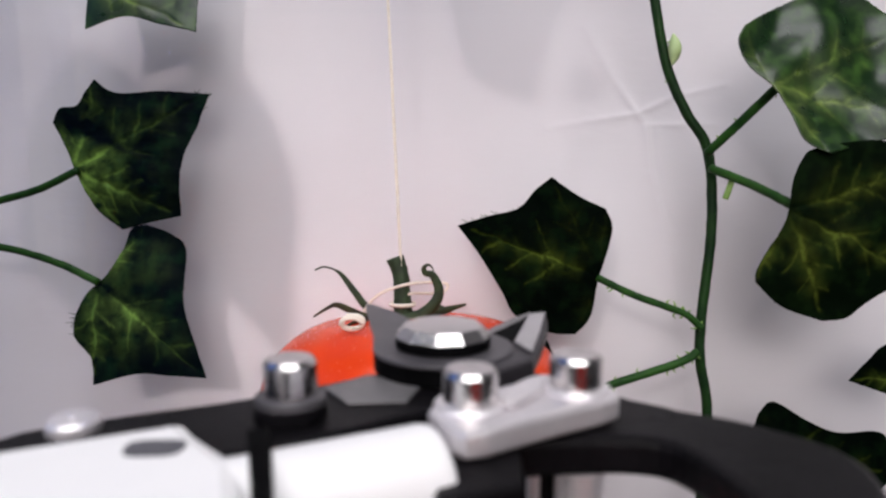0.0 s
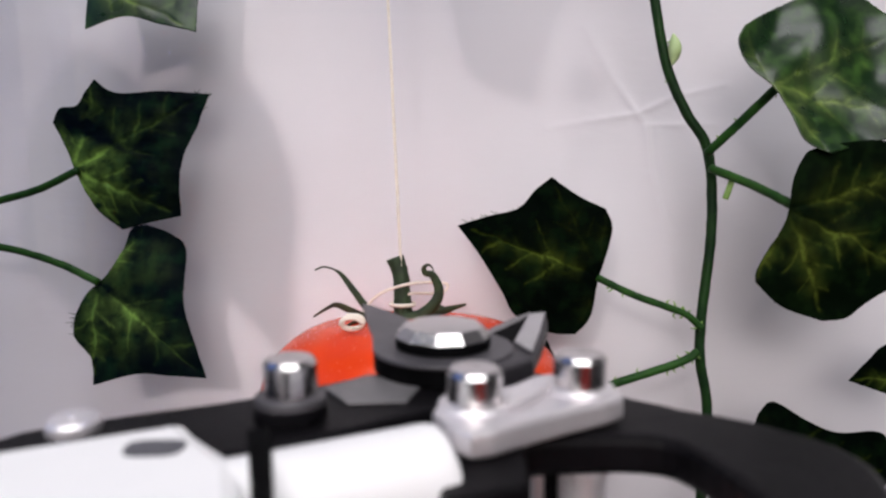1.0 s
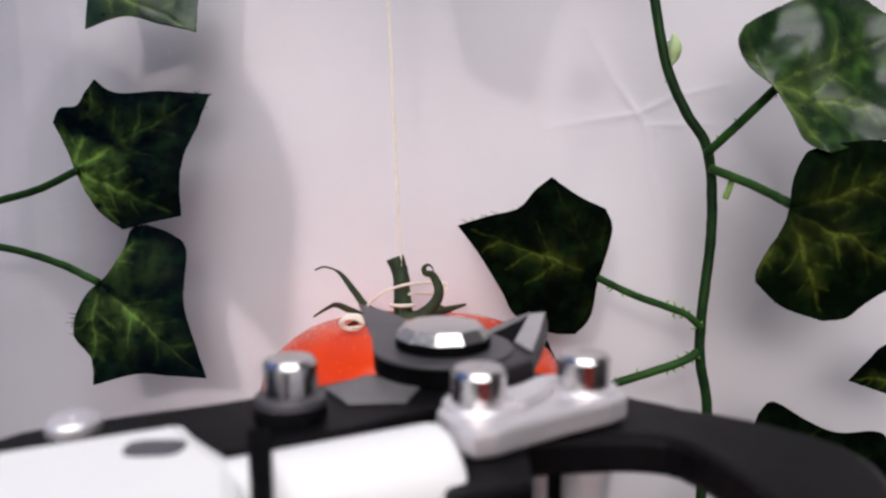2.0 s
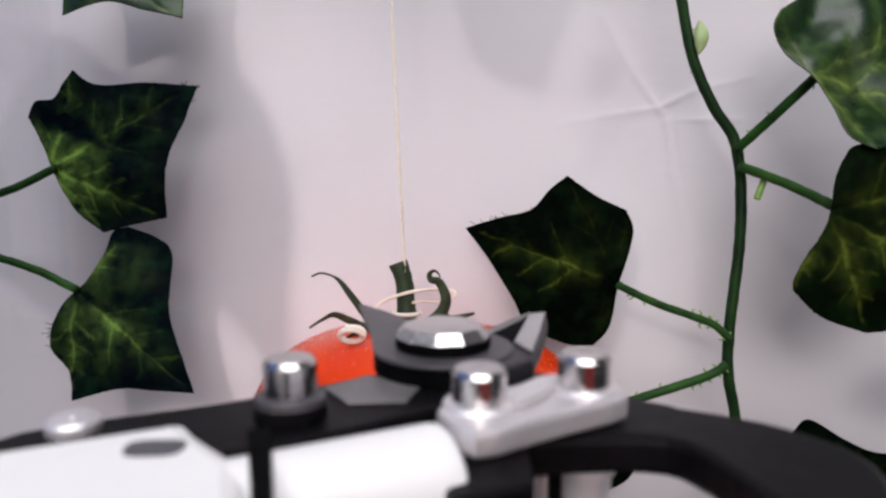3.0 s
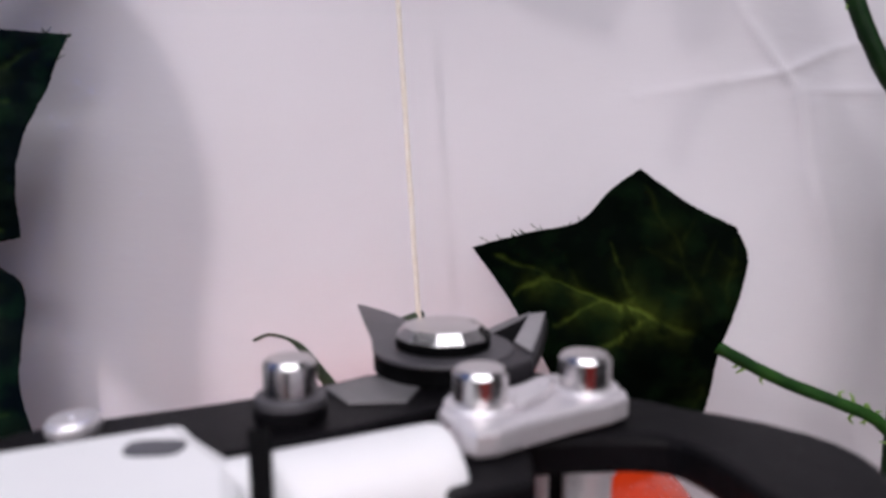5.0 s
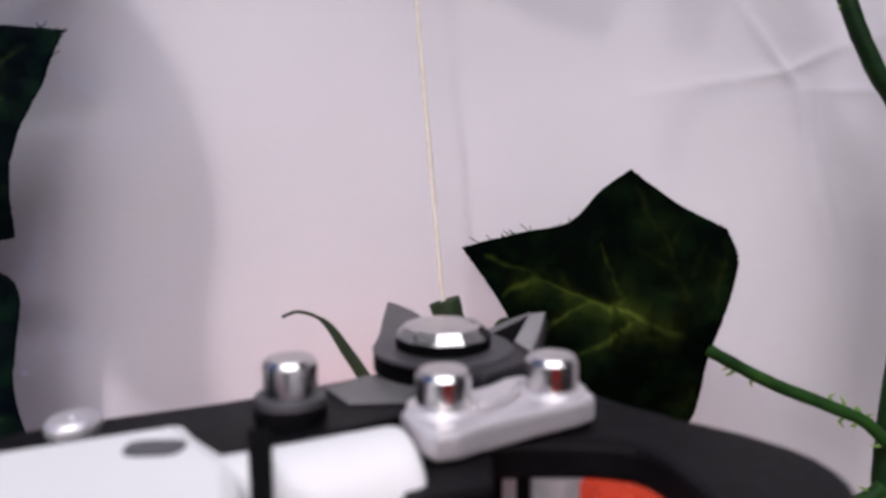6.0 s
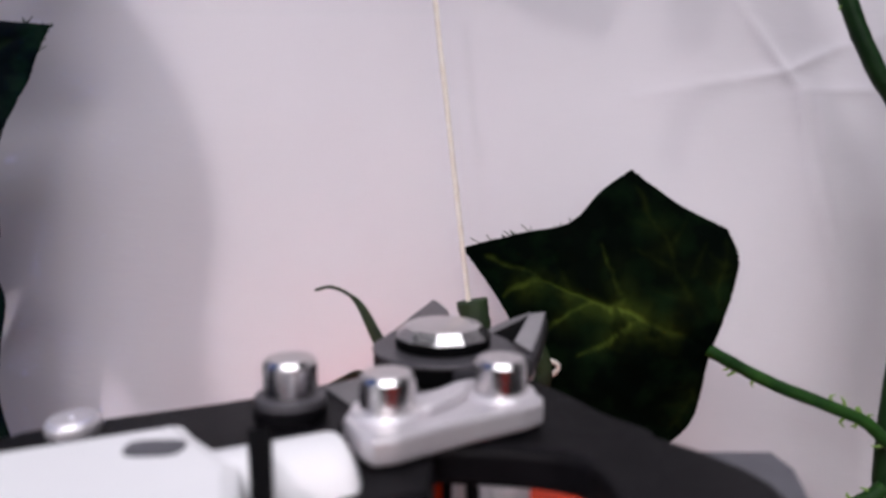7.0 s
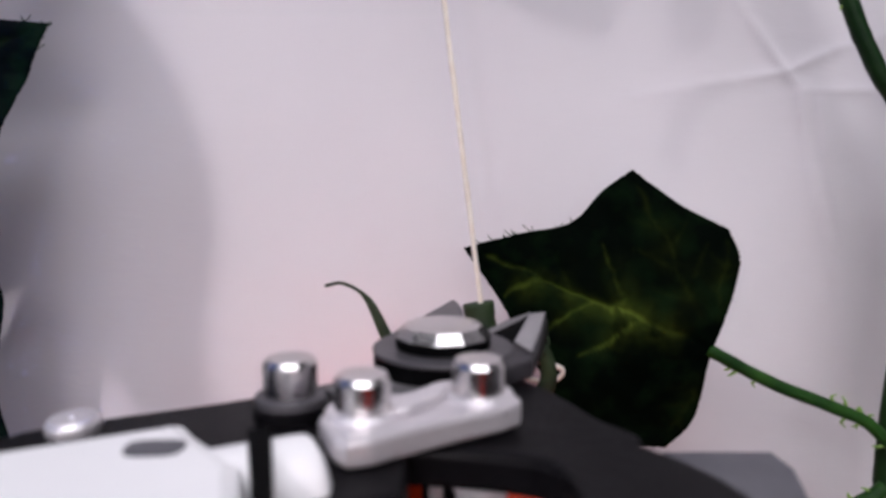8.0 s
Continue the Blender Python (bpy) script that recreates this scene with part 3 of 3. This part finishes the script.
# ------------------------------------------------------------------ gripper: millimetres right, forward and up from its pivot, in the plane of its plates
TILT = 8.0
PIVOT = Vector((0, 0.0893, -0.0151))


def socket_bolt(name, parent, place, low, r=2.73, h=3.75, collar=0.0, socket=0.32, mat=None):
    """A cap screw with a hexagon socket, on an optional spacer."""
    x, y = place
    b = part(name, turned([(r * 0.96, low + collar), (r, low + collar + 0.3), (r, low + collar + h - 0.5), (r * 0.86, low + collar + h), (r * (socket + 0.04), low + collar + h),
                           (r * socket, low + collar + h - (0.04 if socket > 0.2 else -0.2))], (x, y), 36), mat or STEEL, parent, "bright steel cap screw", smooth=False)
    return b


def gripper():
    g = thing("cutting_gripper", (0, 0, 0), "black scissor cutting gripper with white actuator and steel bolts", "gripper")
    part("fixed_handle", plate([(-1.7, 2.6), (-11.7, -4.5), (-21.9, -11.2), (-37.0, -17.6), (-43.4, -21.3), (-44.7, -29.7), (-32.7, -30.7), (-19.0, -25.6), (-6.3, -18.0), (3.2, -11.2), (5.9, -3.9)], -2.41, -0.15, 0.0005, 1), BLACK, g)
    part("shim", plate([(-9.2, -3.8), (-14.0, -8.2), (-10.4, -13.5), (-4.0, -13.0), (-2.5, -7.6)], -0.12, 0.19, 0.0001), SHIM, g, "thin grey steel shim")
    blade = part("fixed_blade", plate([(-5.0, -5.6), (-7.7, -0.4), (-5.2, 5.9), (2.6, 7.3), (5.6, 7.0), (6.6, 4.6), (8.6, 2.2), (12.6, 16.4), (13.7, 20.2), (16.1, 20.2), (15.6, 14.7), (13.1, 3.1), (10.9, -5.1), (4.9, -10.7)], 0.00, 2.49, 0.0005), BLADE, g, "grey ground steel hooked blade")
    part("cutting_edge", plate([(9.3, 1.7), (13.0, 16.7), (15.8, 18.5), (13.2, 6.0), (11.0, -3.0), (10.3, -1.0)], 2.56, 3.00, 0.0003), EDGE, blade, "bright ground cutting edge")
    part("rim", plate([(4.6, 7.2), (5.6, 8.0), (10.3, 15.7), (13.8, 20.2), (13.3, 17.6), (10.9, 13.3), (6.6, 6.4), (5.4, 6.6)], 1.2, 2.60, 0.0002), SHIM, blade, "thin rim of the hooked blade")
    # the hollow's shade is a black plate laid inside the hook
    part("web", plate([(5.2, 6.9), (10.0, 14.4), (13.1, 19.2), (13.4, 16.9), (10.1, 1.7), (7.6, 3.2)], 2.2, 2.55, 0.0001), DARK, blade, "black plate for the shaded hollow of the hooked blade")
    part("pivot_washer", turned([(5.64, 2.84), (6.06, 3.00), (6.06, 4.06), (5.64, 4.22)], (0, 0)), DARK, g, "black rubber washer")
    part("pivot_cap", turned([(5.65, 4.15), (6.16, 4.25), (6.16, 4.38), (5.0, 5.55), (3.2, 5.78), (1.0, 5.84)], (0, 0), 11), STEEL, g, "faceted bright steel pivot cap")
    b1 = socket_bolt("bolt", g, (-15.9, -16.5), 0, 2.77, 3.8, 2.4)
    part("spacer", turned([(3.65, -0.15), (3.81, 0.1), (3.81, 1.2), (3.4, 1.35)], (-15.9, -16.6)), BLACK, b1, "black washer")
    part("spacer", turned([(3.3, 1.36), (3.7, 1.5), (3.7, 2.2), (3.4, 2.41)], (-15.9, -16.6)), GREY, b1, "grey steel washer")
    socket_bolt("bolt", g, (-36.6, -20.5), -0.15, 2.6, 1.5, socket=0.1, mat=ALU)
    body = part("actuator_body", plate([(-54.0, -38.3), (-37.2, -32.2), (-24.1, -26.1), (-23.2, -26.1), (-21.1, -28.9), (-15.4, -34.7), (-15.0, -36.5), (-11.7, -47.0), (-26.6, -52.0), (-50.0, -52.0)], -9.60, 3.43, 0.0018, 0), WHITE, g, "white plastic actuator housing")
    part("slot", plate([(-26.0, -32.9), (-25.7, -31.2), (-21.6, -31.0), (-20.9, -32.3), (-21.3, -34.1), (-25.2, -34.3)], 3.45, 3.62, 0.0001, 1), SMOKE, body, "dark oval slot")
    part("collar", plate([(-16.9, -29.2), (-15.0, -28.3), (-10.4, -46.3), (-11.5, -47.0)], -9.5, 3.75, 0.0004), DARK, g, "black rubber collar")
    part("lower_plate", plate([(23.6, -14.7), (35.6, -14.7), (36.0, -19.0), (33.8, -27.1), (32.4, -36.5), (29.8, -34.0), (28.6, -24.0), (25.5, -18.5)], -5.91, -4.75, 0.0004), SMOKE, g, "translucent grey plastic guard plate")

    # rod: a rounded white bar that the actuator draws in
    rod = part("rod", bar([(-0.024, -0.0386, -0.0019), (-0.0138, -0.0339, -0.0019), (-0.0018, -0.0282, -0.0019), (0.0009, -0.0269, -0.0019)], lambda f: 0.0052 * math.sqrt(1 - 0.5 * (max(0, f - 0.667) / 0.333) ** 3), 40), WHITE, g, "smooth white plastic push rod", smooth=True)

    # moving jaw: the pivoted blade on its round hub
    jaw = part("moving_jaw", plate([(-14.0, 24.4), (-12.2, 23.0), (-8.4, 18.6), (-5.6, 14.2), (-4.4, 12.0)] + [(9.0 * math.cos(radians(d)), 9.0 * math.sin(radians(d))) for d in range(108, -181, -12)] + [(-9.7, 4.6), (-11.4, 12.0)], 2.28, 2.84, 0.00025), GREY, g, "grey steel pivoting blade with pointed tip")
    part("hub", turned([(8.6, 0.0), (8.85, 0.2), (8.85, 2.25), (8.6, 2.36)], (0, 0)), DARK, jaw, "black round hub of the blade")

    # clamp: milled block that ties the rod to the handle
    clamp = part("clamp", plate([(-0.9, -20.8), (4.0, -16.2), (7.6, -15.3), (11.2, -10.9), (15.5, -11.4), (19.3, -16.2), (18.9, -18.9), (10.8, -23.4), (3.5, -28.4), (1.4, -26.5)], 0.15, 2.84, 0.0006, 1), ALU, g, "milled bright aluminium clamp block")
    part("rib", plate([(6.1, -21.3), (8.8, -16.6), (12.1, -14.8), (11.2, -19.0), (7.3, -23.5)], 2.77, 3.89, 0.0006, 1), ALU, clamp, "raised rib of the clamp")
    for at_x, at_y in ((3.7, -21.0), (14.9, -16.2)):
        part("boss", turned([(3.6, 2.6), (3.6, 3.05), (3.3, 3.3)], (at_x, at_y)), ALU, clamp, "raised round seat for a screw")
    socket_bolt("clamp_bolt", clamp, (3.7, -21.0), 2.84)
    socket_bolt("clamp_bolt", clamp, (14.9, -16.2), 2.84)
    part("clamp_foot", plate([(-0.4, -21.9), (7.6, -21.9), (8.2, -25.6), (7.8, -31.7), (0.4, -34.6)], -10.03, 0.00, 0.0005), BLACK, clamp, "black block under the clamp")

    # handle: black curved arm, drawn in with the clamp
    arm = part("handle", plate([(7.4, -5.3), (20.8, -10.6), (32.4, -16.4), (37.9, -21.6), (39.2, -26.5), (38.2, -31.5), (35.6, -39.0), (29.7, -40.8), (27.2, -37.0), (26.2, -32.8), (25.6, -29.2), (24.2, -25.0), (22.6, -22.3), (19.5, -21.5), (15.0, -21.5), (8.2, -22.6), (2.3, -24.5), (0.0, -14.7)], -4.30, -0.21, 0.0009, 1), BLACK, g, "black coated steel handle arm")
    part("standoff", turned([(2.5, -12.4), (2.5, -5.0), (2.9, -4.9), (2.9, -4.25)], (14.9, -18.6)), ALU, arm, "bright metal standoff")
    part("standoff", turned([(0.7, -12.4), (0.7, -4.25)], (10.3, -18.6), 20), ALU, arm, "thin bright metal pin")
    part("bracket", plate([(8.0, -16.2), (14.4, -16.2), (14.4, -15.2), (8.0, -15.2)], -12.4, -4.25, 0.0002), BLACK, arm, "black bracket under the handle")
    cover = part("handle_cover", plate([(6.8, 1.3), (13.4, -2.8), (17.4, -6.6), (20.9, -10.7), (25.5, -13.4), (26.0, -16.0), (19.0, -17.0), (14.0, -15.4), (8.3, -15.4), (2.4, -12.9), (1.6, -7.6)], -0.40, -0.19, 0.00008, 2), BLACK, g, "thin black coated cover leaf of the handle")
    return g, jaw, rod, clamp, arm, cover


def dot_projector(g):
    """The projector that rides on the gripper, known by its dots on cloth and leaves; millimetres from the lens."""
    level = (Matrix.Translation(PIVOT) @ pose(0, 0, 0, TILT)).inverted()
    red = part("mounting_plate", plate([(1, -12), (64, -12), (64, -8), (1, -8)], -90, -14, 0.0006), RED, g, "red anodised mounting plate")
    red.matrix_local = level
    # projector: a bright point behind a mask of small holes
    ex, ey, ez, throw = 8.0, -24.0, 24.0, 20.0
    shell = bmesh.new()
    lo, hi = (ex - 14.0, ey - 3, ez - 9.0), (ex + 2, ey + throw, ez + 5.5)
    bmesh.ops.create_cube(shell, size=1)
    for v in shell.verts:
        v.co = [(l + (q + 0.5) * (h - l)) / 1000 for q, l, h in zip(v.co, lo, hi)]
    shell.faces.ensure_lookup_table()
    bmesh.ops.delete(shell, geom=[f for f in shell.faces if f.calc_center_median().y > hi[1] / 1000 - 1e-5], context="FACES_ONLY")
    tube_box = part("projector_housing", shell, CASE, g, "black projector tube, open in front")
    tube_box.matrix_local = level
    verts, faces = [], []
    nx, nz = 50, 68
    px, pz = (hi[0] - lo[0]) / nx, (hi[2] - lo[2]) / nz
    for j in range(nz):
        for i in range(nx):
            cx, cz = lo[0] + (i + 0.5) * px, lo[2] + (j + 0.5) * pz
            u, w = cx - ex, cz - ez
            open_here = (i + j) % 2 == 0 and u < -6.2
            # the holes are widest in clusters, and towards the outer side
            cluster = 0.5 + 0.5 * math.cos(3.7 * (u + 0.55 * w)) * math.cos(3.7 * (0.5 * u - 0.8 * w) + 0.6)
            r = (0.04 + 0.062 * cluster) * min(1, max(0.3, (-u - 5.6) / 3.4)) if open_here else 0
            k = len(verts)
            ring = [(-px / 2, -pz / 2), (0, -pz / 2), (px / 2, -pz / 2), (px / 2, 0), (px / 2, pz / 2), (0, pz / 2), (-px / 2, pz / 2), (-px / 2, 0)]
            verts += [((cx + a) / 1000, hi[1] / 1000, (cz + b) / 1000) for a, b in ring]
            if not open_here:
                faces.append(tuple(range(k, k + 8)))
                continue
            verts += [((cx + r * a / math.hypot(a, b)) / 1000, hi[1] / 1000, (cz + r * b / math.hypot(a, b)) / 1000) for a, b in ring]
            faces += [(k + q, k + (q + 1) % 8, k + 8 + (q + 1) % 8, k + 8 + q) for q in range(8)]
    me = bpy.data.meshes.new("projector_mask")
    me.from_pydata(verts, [], faces)
    me.materials.append(CASE)
    mask = new("projector_mask", me)
    mask.parent = tube_box
    mask["label"] = "black mask pierced with fine holes"
    dot = bmesh.new()
    bmesh.ops.create_icosphere(dot, subdivisions=1, radius=0.00005)
    bmesh.ops.translate(dot, verts=dot.verts[:], vec=Vector((ex, ey, ez)) / 1000)
    part("projector_emitter", dot, GLOW, tube_box, "tiny blue-violet glowing point")


room()
backdrop()
vine_r = right_vine()
vine_l = left_vine()
fruit, long_sepal = tomato()
string = thread()
grip, jaw, rod, clamp, arm, cover = gripper()
dot_projector(grip)


def motions():
    # the gripper rides with the lens
    walk(grip, [(t, Matrix.Translation(Vector((x / 1000, y / 1000, EYE + z / 1000)) + PIVOT) @ pose(0, 0, 0, TILT)) for t, x, y, z in ARM])
    swing = [(0, -3.6), (0.5, -2.4), (1.0, -2.1), (1.5, -1.2), (3.0, -0.6), (4.5, 0), (5.3, -1.0), (5.8, -9), (6.0, -12.6), (6.5, -21.5), (7.0, -31), (7.5, -37.5), (8.0, -39)]
    walk(jaw, [(t, pose(0, 0, 0, 0, 0, 0.85 * a)) for t, a in swing])
    walk(rod, [(t, pose(0.0114 * a / 39, 0.0025 * a / 39, 0)) for t, a in swing])
    walk(clamp, [(t, pose(0.0113 * a / 39, 0.0020 * a / 39, 0)) for t, a in swing])
    hinge = Matrix.Translation((0.009, -0.020, 0))
    walk(arm, [(t, pose(0.0113 * a / 39, 0.0020 * a / 39, 0) @ hinge @ pose(0, 0, 0, 0, 0, 16 * a / 39) @ hinge.inverted()) for t, a in swing])
    walk(cover, [(t, pose(0, 0, 0, 0, 0, 0.52 * a)) for t, a in swing])
    o = fruit.location.copy()
    walk(fruit, [(t, Matrix.Translation(o + Vector((x / 1000, 0, z / 1000))) @ pose(0, 0, 0, 0, a, 0)) for t, x, z, a in
                 [(0, 0, 0, 0), (3.5, 0, 0, 0), (3.8, -1.0, 0, 0), (4.0, 0.9, 0, 0), (4.5, 2.6, 0, 0), (5.3, 4.6, 0.4, 0.5), (5.8, 8.3, 2.8, 1.5), (6.2, 10.7, 3.0, 4.6), (6.5, 12.4, 3.3, 7.0),
                  (7.0, 14.4, 2.9, 9.8), (7.5, 15.4, 2.5, 11.0), (8.0, 15.5, 2.4, 11.3)]])
    o2 = string.location.copy()
    walk(string, [(t, Matrix.Translation(o2) @ pose(0, 0, 0, 0, -math.degrees(x / 203), 0)) for t, x in
                  [(0, 0), (3.5, 0), (3.8, -0.8), (4.0, 1.4), (4.5, 3.0), (5.3, 4.2), (5.8, 6.9), (6.2, 8.5), (6.5, 9.8), (7.0, 12.2), (7.5, 13.8), (8.0, 14.3)]])
    o3 = vine_r.location.copy()
    walk(vine_r, [(t, Matrix.Translation(o3 + Vector((x / 1000 + 0.2 * math.sin(radians(r)), y / 1000, z / 1000))) @ pose(0, 0, 0, 0, r, a)) for t, x, y, z, a, r in
                  [(0, 0, 0, 0, 0, 0), (3.3, 0, 0, 0, 0, 0), (3.5, 0, 0, 0.4, 0, 0), (3.7, -0.2, -1.5, 0.6, 0, 0.2), (4.0, -2.7, -3, 0.7, 0.4, 0.8), (4.5, -3.4, -0.5, 0.4, 1, 1.4),
                   (4.7, -3.9, 0, 0.4, 1, 1.5), (5.8, -7.0, 0, 0.1, 1.2, 1.9), (8.0, -6.7, 0, 0, 1.2, 1.9)]])
    o4 = vine_l.location.copy()
    walk(vine_l, [(t, Matrix.Translation(o4 + Vector((x / 1000, y / 1000, z / 1000)))) for t, x, y, z in
                  [(0, 0, 0, 0), (3.6, 0, 0, 0), (4.0, -1.8, 3.4, 0.2), (4.5, -3.6, 7.0, 1.0), (4.7, -3.4, 6.5, 1.0), (5.8, -2.1, 3.2, 1.0), (6.5, -2.2, 3.0, 1.0), (7.0, -3.0, 0.3, 1.0), (8.0, -3.1, 0, 1.2)]])
    walk(long_sepal, [(t, pose(x / 1000, 0, z / 1000)) for t, x, z in [(0, 0, 0), (3.5, 0, 0), (4.5, -0.9, 0), (5.8, -3.2, 0), (6.5, -3.2, 0.5), (7.0, -2.7, 1.3), (7.5, -2.4, 1.8), (8.0, -2.3, 1.9)]])


motions()
